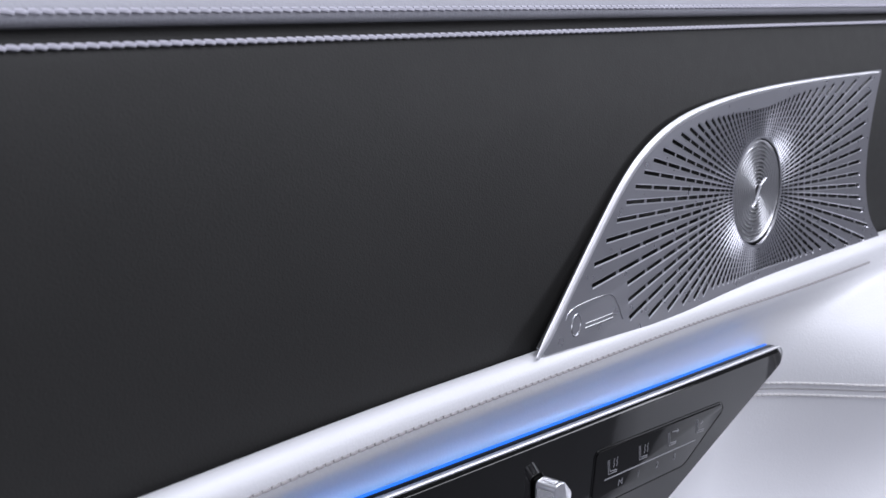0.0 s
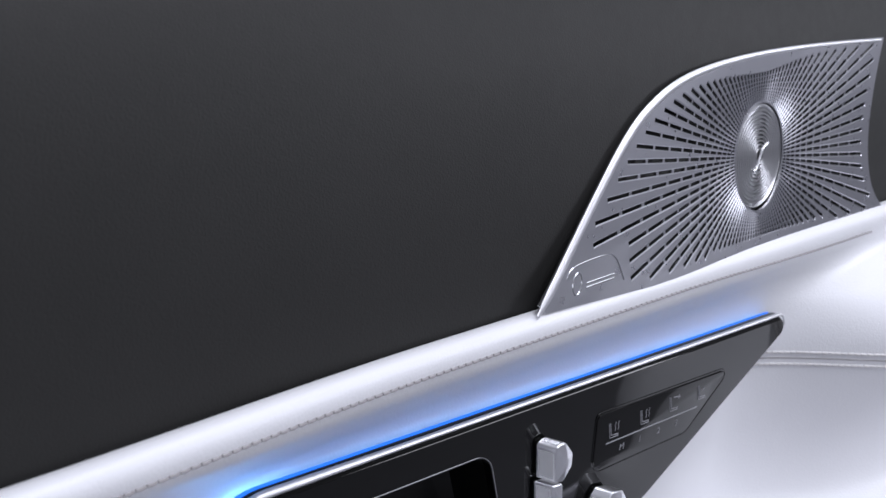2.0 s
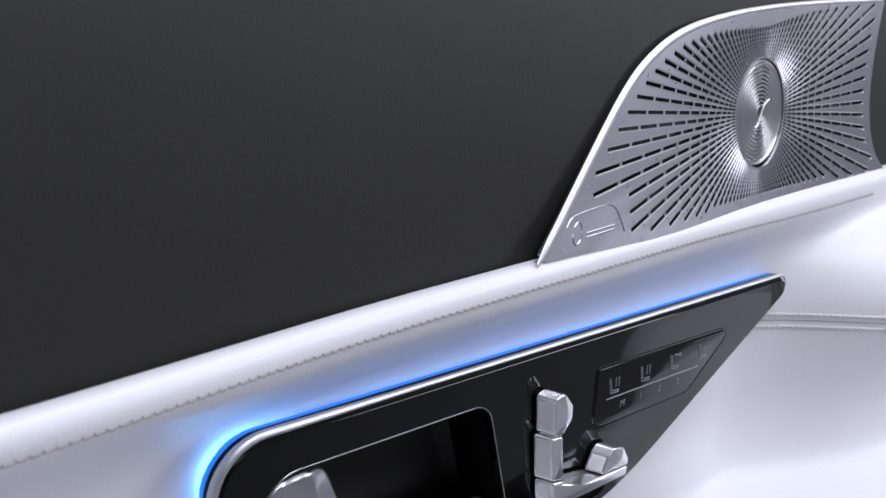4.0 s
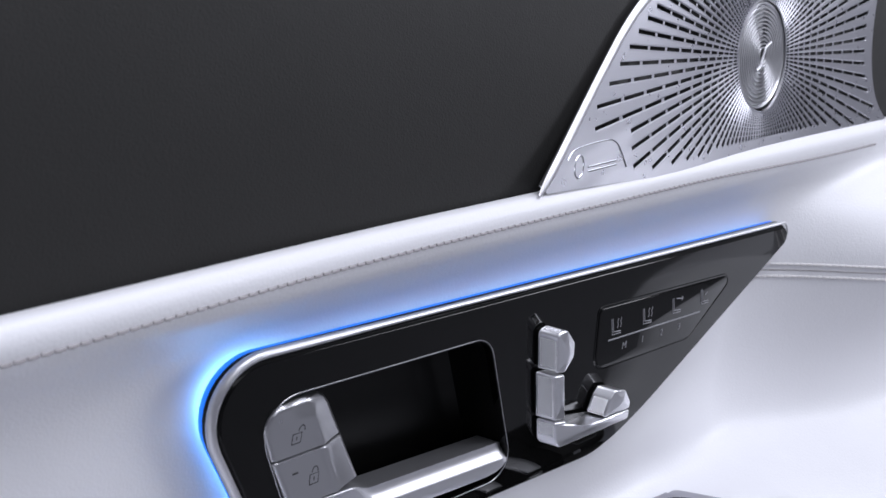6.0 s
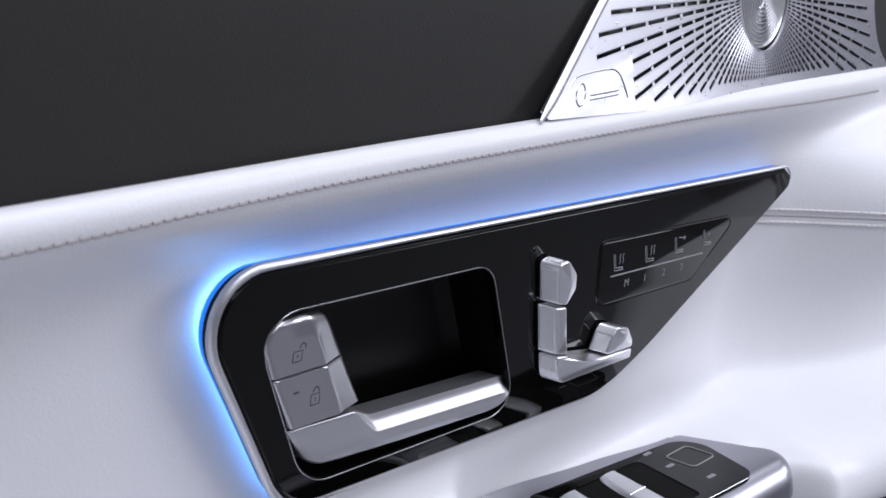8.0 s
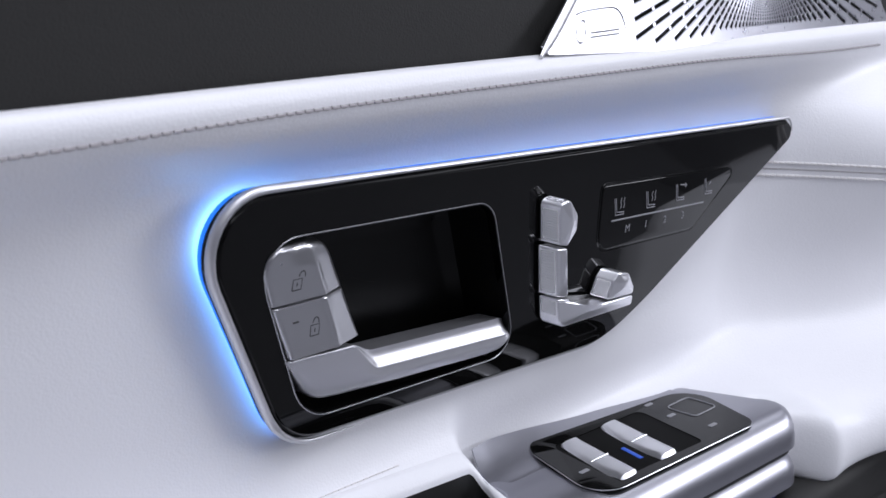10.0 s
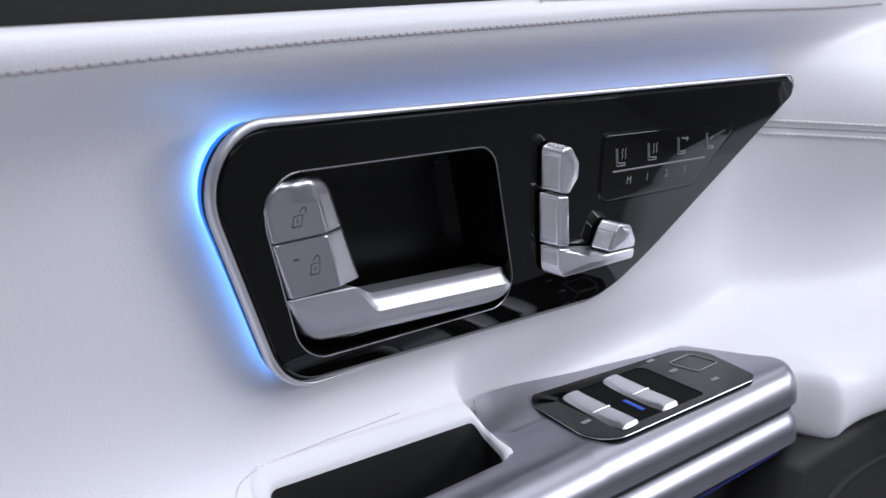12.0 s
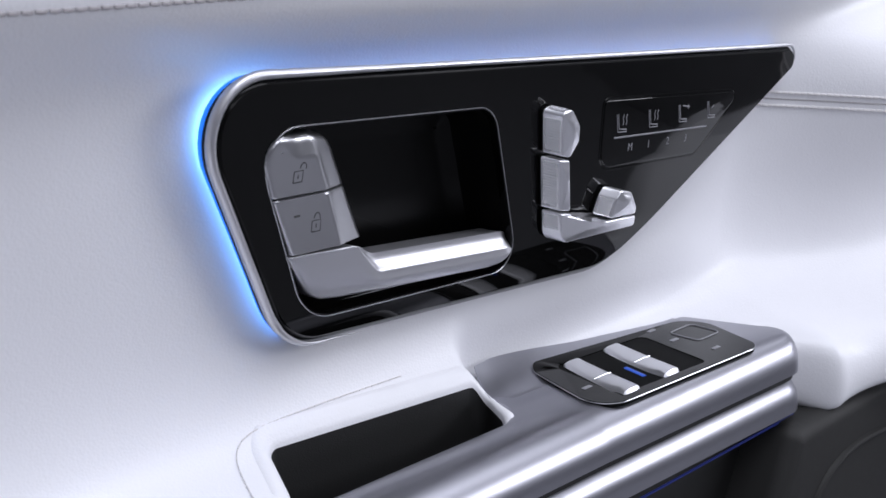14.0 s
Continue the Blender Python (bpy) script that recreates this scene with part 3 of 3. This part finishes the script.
# ---- speaker grille ----
speaker = thing("speaker_grille", (0.52, 0.303, 0.845), "brushed metal wing-shaped speaker grille with radiating slots", "speaker")
EM = Vector((0.5315, 0.8890))
WING = smooth_line([(0.3480, 0.8440), (0.3590, 0.8535), (0.3762, 0.8715), (0.3943, 0.8915), (0.4112, 0.9100), (0.4268, 0.9225), (0.4500, 0.9335), (0.4800, 0.9395), (0.5250, 0.9435), (0.5900, 0.9450), (0.6640, 0.9445)], 2)
EDGE_RIGHT = smooth_line([(0.6640, 0.9445), (0.6580, 0.9250), (0.6530, 0.9000), (0.6530, 0.8780), (0.6600, 0.8560), (0.6760, 0.8420)], 2)
OUTLINE = WING + EDGE_RIGHT[1:] + [(0.64, 0.8410), (0.58, 0.8405), (0.50, 0.8405), (0.43, 0.8408)]
hidden = inset(OUTLINE, 0.004)
bm = bmesh.new()                      # the leather is open behind the grille
bm.from_mesh(upper_panel.data)
bmesh.ops.delete(bm, geom=[f for f in bm.faces if all(inside(hidden, v.co.x, v.co.z) for v in f.verts)], context="FACES")
bm.to_mesh(upper_panel.data)
bm.free()


def reach(outline, angle):
    """Distance from the emblem's middle to the outline in a direction."""
    d = Vector((math.cos(angle), math.sin(angle)))
    best = 1.0
    for i in range(len(outline)):
        a, b = Vector(outline[i - 1]) - EM, Vector(outline[i]) - EM
        e = b - a
        den = d.x * e.y - d.y * e.x
        if abs(den) > 1e-9:
            r, q = (a.x * e.y - a.y * e.x) / den, (a.x * d.y - a.y * d.x) / den
            if 0 <= q <= 1 and 0 < r < best:
                best = r
    return best


SQUASH = 0.86                         # the emblem is slightly oval
def oval(a):
    return 1.0 / math.sqrt((math.cos(a) / SQUASH) ** 2 + math.sin(a) ** 2)


PRESS = 0.00036
RAYS, ROWS_OF_SLOTS, R0, HOLLOW = 100, 11, 0.0278, 0.0016
bm = bmesh.new()


def flare(u, v):
    """The plate's foot comes forward over the ledge, most at the rear."""
    return -0.0062 * math.exp(-(v - 0.842) / 0.036) * (1 - 0.5 * step(0.45, 0.62, u))


def dome_y(u, v):
    """The grille's gentle hollow."""
    return 0.3005 + flare(u, v) + HOLLOW * math.exp(-((u - EM.x) ** 2 + (v - EM.y) ** 2) / 0.0030)


def point(a, r, sunk=0.0):
    u, v = EM.x + r * math.cos(a), EM.y + r * math.sin(a)
    return (u, dome_y(u, v) + sunk, v)


for k in range(RAYS):
    mid = 2 * math.pi * (k + 0.5) / RAYS
    half = math.pi / RAYS
    rim = reach(OUTLINE, mid)
    q = math.degrees(mid) % 360
    margin = 0.0105 - 0.003 * (1 - step(25, 85, q)) if q < 188 else (0.0075 if q > 330 else 0.0068 / max(0.35, abs(math.sin(mid))))
    if 191 <= q < 218:
        rim_slots = min(rim - 0.008, (EM.x - 0.4135) / abs(math.cos(mid)))
    else:
        rim_slots = rim - margin
    r_in = R0 * oval(mid)
    r_lo, r_hi = R0 * oval(mid - half), R0 * oval(mid + half)
    # every ray has the same number of slots, which lengthen outwards, so that they form shells
    stops, r = [], r_in + 0.0010
    unit = (rim_slots - r) * 0.15 / (1.15 ** ROWS_OF_SLOTS - 1)
    for j in range(ROWS_OF_SLOTS):
        pitch = unit * 1.15 ** j
        stops.append((r, r + pitch - max(0.0006, (0.30 - 0.018 * j) * pitch)))
        r += pitch
    # radius, how far the metal is pressed in there, and whether a slot begins
    levels = [(r_in, 0.0, False), (stops[0][0] - 0.0005, 0.0, False)]
    for a, b in stops:
        levels += [(a, PRESS, True), (b, PRESS, False)]
    levels += [(stops[-1][1] + 0.0006, 0.0, False), (rim, 0.0, False)]
    lo_rim, hi_rim = reach(OUTLINE, mid - half), reach(OUTLINE, mid + half)

    def spans(r):
        w = min(0.00085, 0.25 * r * 2 * half) / r
        return w, w + min(0.00055 / r, (half - w) * 0.7)

    def edge(r, side):
        """The radius on the line between two rays."""
        lo, hi = (r_lo, lo_rim) if side < 0 else (r_hi, hi_rim)
        return (r - r_in) / (rim - r_in) * (hi - lo) + lo

    for i, ((a, da, hole), (b, db, _)) in enumerate(zip(levels, levels[1:])):
        (sa, ca), (sb, cb) = spans(a), spans(b)
        last = i == len(levels) - 2
        at_rim = lambda q: reach(OUTLINE, mid + q) if last else b
        for side in (-1, 1):
            quads = [((side * half, edge(a, side), 0.0), (side * ca, a, 0.0), (side * cb, at_rim(side * cb), 0.0), (side * half, edge(b, side), 0.0)),
                     ((side * ca, a, 0.0), (side * sa, a, da), (side * sb, at_rim(side * sb), db), (side * cb, at_rim(side * cb), 0.0))]
            for quad in quads:
                bm.faces.new([bm.verts.new(point(mid + q, r, sunk)) for q, r, sunk in quad[::-side]])
        if not hole:
            bm.faces.new([bm.verts.new(point(mid + q, r, sunk)) for q, r, sunk in ((-sa, a, da), (sa, a, da), (sb, at_rim(sb), db), (-sb, at_rim(-sb), db))])
bmesh.ops.remove_doubles(bm, verts=bm.verts, dist=0.00002)
bmesh.ops.recalc_face_normals(bm, faces=bm.faces)
if sum(f.normal.y for f in bm.faces) > 0:
    bmesh.ops.reverse_faces(bm, faces=bm.faces)
got = bmesh.ops.extrude_face_region(bm, geom=bm.faces[:])
bmesh.ops.translate(bm, vec=(0, 0.0016, 0), verts=[g for g in got["geom"] if isinstance(g, bmesh.types.BMVert)])
bmesh.ops.recalc_face_normals(bm, faces=bm.faces)
walls = [abs(f.normal.y) < 0.5 for f in bm.faces]
grille = part("perforated_plate", bm, GRILLE, speaker, "brushed metal plate with radial slots", sharp=12)
grille.data.materials.append(CHROME)  # brighter chrome on the cut sides stands in for the light they catch
for f, cut_side in zip(grille.data.polygons, walls):
    f.material_index = int(cut_side)
part("backing", slab([(EM.x + (reach(OUTLINE, q) - 0.003) * math.cos(q), EM.y + (reach(OUTLINE, q) - 0.003) * math.sin(q)) for q in [2 * math.pi * j / 120 for j in range(120)]], 0.3045, 0.3060, 0.0003), RUBBER, speaker, "black cloth behind the slots")
border = inset(OUTLINE, 0.0014)[1:len(WING) - 1]
width = [0.0010 + 0.0014 * step(0.0, 0.10, i / len(border)) - 0.0014 * step(0.45, 0.95, i / len(border)) for i in range(len(border))]
part("edge_trim", sweep([(x, 0.3003 + flare(x, z), z) for x, z in border], width, 14, flat=0.42), SATIN, speaker, "bright satin metal edge")
emblem = bmesh.new()
loft(emblem, [[(EM.x + r * SQUASH * math.cos(q), y, EM.y + r * math.sin(q)) for q in [2 * math.pi * j / 72 for j in range(72)]] for r, y in ((0.0275, 0.3040), (0.0272, 0.3018), (0.0264, 0.3013), (0.0256, 0.3022), (0.0252, 0.3028))])
bmesh.ops.recalc_face_normals(emblem, faces=emblem.faces)
badge = part("emblem", emblem, SATIN_DARK, speaker, "round grooved metal centre")
for i in range(11):
    r = 0.0243 - 0.0020 * i
    part("ring", sweep([(EM.x + r * SQUASH * math.cos(q), 0.3023 - 0.00012 * i, EM.y + r * math.sin(q)) for q in [2 * math.pi * j / 64 for j in range(64)]], 0.00072, 6, closed=True, flat=1.2), SATIN_DARK, badge)
curl = [(EM.x + x * SQUASH, 0.3004, EM.y + z) for x, z in smooth_line([(-0.0075, -0.0068), (-0.0040, -0.0062), (-0.0012, -0.0018), (0.0005, 0.0010), (0.0018, 0.0042), (0.0078, 0.0066)], 2)]
part("curl", sweep(curl, 0.0007, 8), SATIN, badge, "small raised curl")
# maker's plate in the lower corner, its mark as a plain raised oval and bars
line = smooth_line([(0.3700, 0.8555), (0.3730, 0.8590), (0.3800, 0.8604), (0.3980, 0.8614), (0.4040, 0.8600), (0.4075, 0.8540), (0.4095, 0.8480)], 2)
strokes = [[(0.3768 + 0.0030 * math.cos(q) + 0.0012 * math.sin(q), 0.8520 + 0.0046 * math.sin(q)) for q in [2 * math.pi * j / 24 for j in range(25)]]]
strokes += [[(0.3825, 0.8494), (0.4025, 0.8500)], [(0.3830, 0.8512), (0.4028, 0.8518)]]
emboss = lambda x, z: dome_y(x, z) - 0.0002
part("corner_line", bars([line], emboss, 0.00035), CHROME, speaker, "fine raised outline")
part("raised_stroke", bars(strokes, emboss, 0.00045), CHROME, speaker, "raised plain metal oval and bars")

# ---- armrest ----
arm = thing("armrest_trim", (0.40, 0.290, 0.607), "silver metal armrest trim with rounded front edge", "armrest")
Z = 0.6515
BAR = rounded([(0.10, 0.2945), (0.328, 0.2940), (0.3400, 0.3040), (0.3445, 0.3270), (0.508, 0.3260), (0.5245, 0.2880), (0.5435, 0.2570), (0.36, 0.2630), (0.10, 0.2660)],
              [0.004, 0.016, 0.010, 0.006, 0.010, 0.020, 0.018, 0.02, 0.004], 10)
part("body", slab(BAR, -Z, -0.6320, 0.0175, TOP, n=14, weight=lambda u, v: (1.0 - 0.92 * step(0.276, 0.294, v)) * (1 - step(0.49, 0.525, u)) + 0.5 * step(0.49, 0.525, u)), ALU, arm, "silver painted metal with soft sheen", sharp=60)
part("shadow_gap", slab(inset(BAR, 0.0026), -0.636, -0.6280, 0.0002, TOP), RUBBER, arm)
part("lower_lip", slab(inset(BAR, -0.0010), -0.6300, -0.611, 0.0150, TOP, n=10), ALU, arm, "silver lower lip")


def lift(x, y):
    """The metal rises towards the wall beside the pocket."""
    return 0.0105 * (1 - step(0.350, 0.460, x)) * max(0.0, (y - 0.3102) / 0.0238) ** 2


flange = []
for k in range(61):                   # the metal's rear strip
    x = 0.3415 + 0.1550 * k / 60
    row = []
    for q in (j / 12 for j in range(13)):
        u, v = x + 0.0085 * q * q * (1 - step(0.345, 0.40, x)), 0.306 + (0.028 - 0.010 * step(0.44, 0.4965, x)) * q
        row.append((u, v, Z + 0.0004 + lift(u, v) - 0.0014 * (1 - step(0.0, 0.2, q)) - 0.0014 * (1 - step(0.0, 0.08, k / 60))))
    flange.append(row)
bm = ribbon(flange)
bmesh.ops.recalc_face_normals(bm, faces=bm.faces)
if sum(f.normal.z for f in bm.faces) < 0:
    bmesh.ops.reverse_faces(bm, faces=bm.faces)
bmesh.ops.solidify(bm, geom=bm.faces[:], thickness=0.0008)
part("rear_flange", bm, ALU, arm, "silver painted metal rising to the wall", sharp=60)
part("light_line", sweep([(x, 0.2690 - 0.008 * x, 0.6035) for x in (0.10, 0.25, 0.40, 0.526)], 0.0007, 6), glow("dim blue light", (0.03, 0.10, 1.0), 0.03), arm, "thin dim blue light line")
# leather rim and dark well of the pull pocket
well = thing("pull_pocket", (0.28, 0.31, 0.612), "dark pull pocket with white leather rim in armrest", "pocket")


BACK = 0.3290                         # where the rim meets the upright leather


def seat_z(u, v):
    """Height of the white surface in the armrest's pocket area."""
    p = lower_profile(u)
    v, z = min(v, BACK), 0.652
    for a, b in zip(p[28:], p[29:]):
        if a[1] < 0.690 and (a[0] - v) * (b[0] - v) <= 0 and abs(a[0] - b[0]) > 1e-7:
            z = a[1] + (b[1] - a[1]) * (v - a[0]) / (b[0] - a[0])
            break
    return z


bm = bmesh.new()
loops = []
for d, dz in ((-0.0075, -0.0012), (-0.0055, 0.0002), (-0.0032, 0.0012), (-0.0010, 0.0010), (0.0006, -0.0004), (0.0012, -0.0018), (0.0014, -0.0040)):
    loops.append([(u, min(v, BACK + 0.001), (seat_z(u, v) if d < 0 else seat_z(*c)) + dz - 0.0140 * (1 - step(0.294, 0.304, c[1])) * (1 - step(0.312, 0.326, c[0]))) for (u, v), c in zip(inset(POCKET, d), POCKET)])
loft(bm, loops, False, False)
bmesh.ops.recalc_face_normals(bm, faces=bm.faces)
part("leather_rim", bm, WHITE, well, "rolled white leather rim", sharp=80)
bm = bmesh.new()
loft(bm, [[(u, v, z if z else seat_z(*c) - 0.0026) for (u, v), c in zip(inset(POCKET, d), POCKET)] for d, z in ((0.0010, 0), (0.0022, 0.640), (0.0030, 0.622), (0.0080, 0.614))], False, True)
bmesh.ops.recalc_face_normals(bm, faces=bm.faces)
part("well", bm, RUBBER, well, "black soft lining", sharp=60)
line = [Vector((u, v, seat_z(u, v) + 0.0003)) for u, v in smooth_line([(0.2010, 0.284), (0.2050, 0.312), (0.2090, 0.3240), (0.2190, 0.3282), (0.25, 0.3286), (0.30, 0.3284)], 3)]
stitches(line, 0.0034, 0.0027, 0.00028, "rim_stitching", THREAD, well, up=(0, -0.4, 0.9))

# window switches
def paddle(x):
    """A long silver rocker pair, saddle-shaped, narrower at both ends."""
    loops = []
    for k in range(15):
        q = k / 14
        y = 0.2712 + 0.0490 * q
        c = x + (y - 0.302) * 0.22
        w = 0.0080 * (1 - 0.34 * abs(2 * q - 1) ** 3) * (0.75 if k in (0, 14) else 1)
        h = 0.0021 + 0.0014 * (2 * q - 1) ** 2 - 0.0055 * max(0, abs(2 * q - 1) - 0.86) / 0.14
        loops.append([(c - w, y, Z - 0.001), (c - w, y, Z + h * 0.4), (c - w * 0.82, y, Z + h * 0.86), (c - w * 0.4, y, Z + h), (c + w * 0.4, y, Z + h), (c + w * 0.82, y, Z + h * 0.86), (c + w, y, Z + h * 0.4), (c + w, y, Z - 0.001)])
    bm = loft(bmesh.new(), loops)
    bmesh.ops.recalc_face_normals(bm, faces=bm.faces)
    return bm


pad = thing("window_switch_panel", (0.44, 0.30, Z), "gloss black window switch panel with two silver rockers", "switch panel")
PAD = rounded([(0.3785, 0.3262), (0.3650, 0.2705), (0.4865, 0.2650), (0.5050, 0.3180)], [0.008, 0.014, 0.010, 0.016], 8)
WELLS = rounded([(0.3905, 0.3190), (0.3835, 0.2755), (0.4480, 0.2715), (0.4580, 0.3170)], [0.004, 0.006, 0.004, 0.004], 5)
part("bezel", sweep([(u, v, Z + 0.0008) for u, v in PAD], 0.0003, 6, closed=True, up=(0, 0, 1)), SATIN_DARK, pad, "thin metal bezel")
bm = holed(PAD, [WELLS], -(Z + 0.0014), -(Z - 0.001), TOP)
part("plate", bm, PIANO, pad, "gloss black plate", smooth=False)
part("switch_well", slab(inset(WELLS, -0.001), -(Z + 0.0010), -(Z - 0.001), 0.0001, TOP), WELL_BLACK, pad)
# a glowing bar is added to imitate the blue glint between the rockers
part("blue_light", sweep([(0.4112, 0.2820, Z + 0.0012), (0.4142, 0.2950, Z + 0.0012)], 0.0013, 8, flat=0.3, up=(0, 0, 1)), glow("blue rocker glint", (0.05, 0.16, 0.9), 0.5), pad, "small glowing bar for the blue glint between the rockers")
for x in (0.3970, 0.4285):
    rocker = part("rocker", paddle(x), PADDLE, pad, "silver window rocker")
    part("split", sweep([(x - 0.0068, 0.2955, Z + 0.0018), (x, 0.2955, Z + 0.0021), (x + 0.0058, 0.2955, Z + 0.0018)], 0.0004, 6, up=(0, 0, 1)), SATIN_DARK, rocker, "bright dividing line")
for c, w, h in (((0.4810, 0.3000), 0.010, 0.009), ):
    part("mirror_symbol", sweep([(u, v, Z + 0.0016) for u, v in rounded([(c[0] - w, c[1] - h), (c[0] + w, c[1] - h), (c[0] + w, c[1] + h), (c[0] - w, c[1] + h)], 0.003, 3)], 0.0004, 6, closed=True, up=(0, 0, 1)), INK, pad, "pale mirror adjuster outline")
for u, v in ((0.3805, 0.2920), (0.4680, 0.2790), (0.4680, 0.3180), (0.4640, 0.3010)):
    part("symbol", slab(rounded([(u - 0.003, v - 0.0012), (u + 0.003, v - 0.0012), (u + 0.003, v + 0.0012), (u - 0.003, v + 0.0012)], 0.0005, 2), -(Z + 0.0017), -(Z + 0.0012), 0.0001, TOP), INK, pad, "pale printed symbol")

for ob in pad.children_recursive:
    for v in ob.data.vertices:
        v.co.z += lift(v.co.x, v.co.y)

# ---- dark lower door ----
bm = ribbon([[(x, y, z) for y, z in smooth_line([(0.31, 0.6085), (0.285, 0.6080), (0.279, 0.600), (0.281, 0.55), (0.29, 0.40), (0.30, 0.08)], 2)] for x in xs[::6]])
bmesh.ops.reverse_faces(bm, faces=bm.faces)
part("lower_trim", bm, RUBBER, door, "black plastic lower door trim", sharp=80)
bulge = slab(rounded([(0.5060, 0.6040), (0.44, 0.46), (0.44, 0.10), (0.84, 0.10), (0.84, 0.6040)], [0.010, 0.02, 0.01, 0.01, 0.004], 6), 0.2500, 0.300, 0.010, n=6)
part("front_bolster", bulge, DARK, door, "dark leather lower bolster", sharp=60)
rib = smooth_line([(0.515, 0.2500, 0.520), (0.522, 0.2498, 0.552), (0.540, 0.2498, 0.570), (0.575, 0.2498, 0.578), (0.640, 0.2498, 0.570), (0.70, 0.2498, 0.55)], 3)
part("bolster_rib", sweep(rib, 0.0022, 8), DARK, door, "raised piping on the bolster")
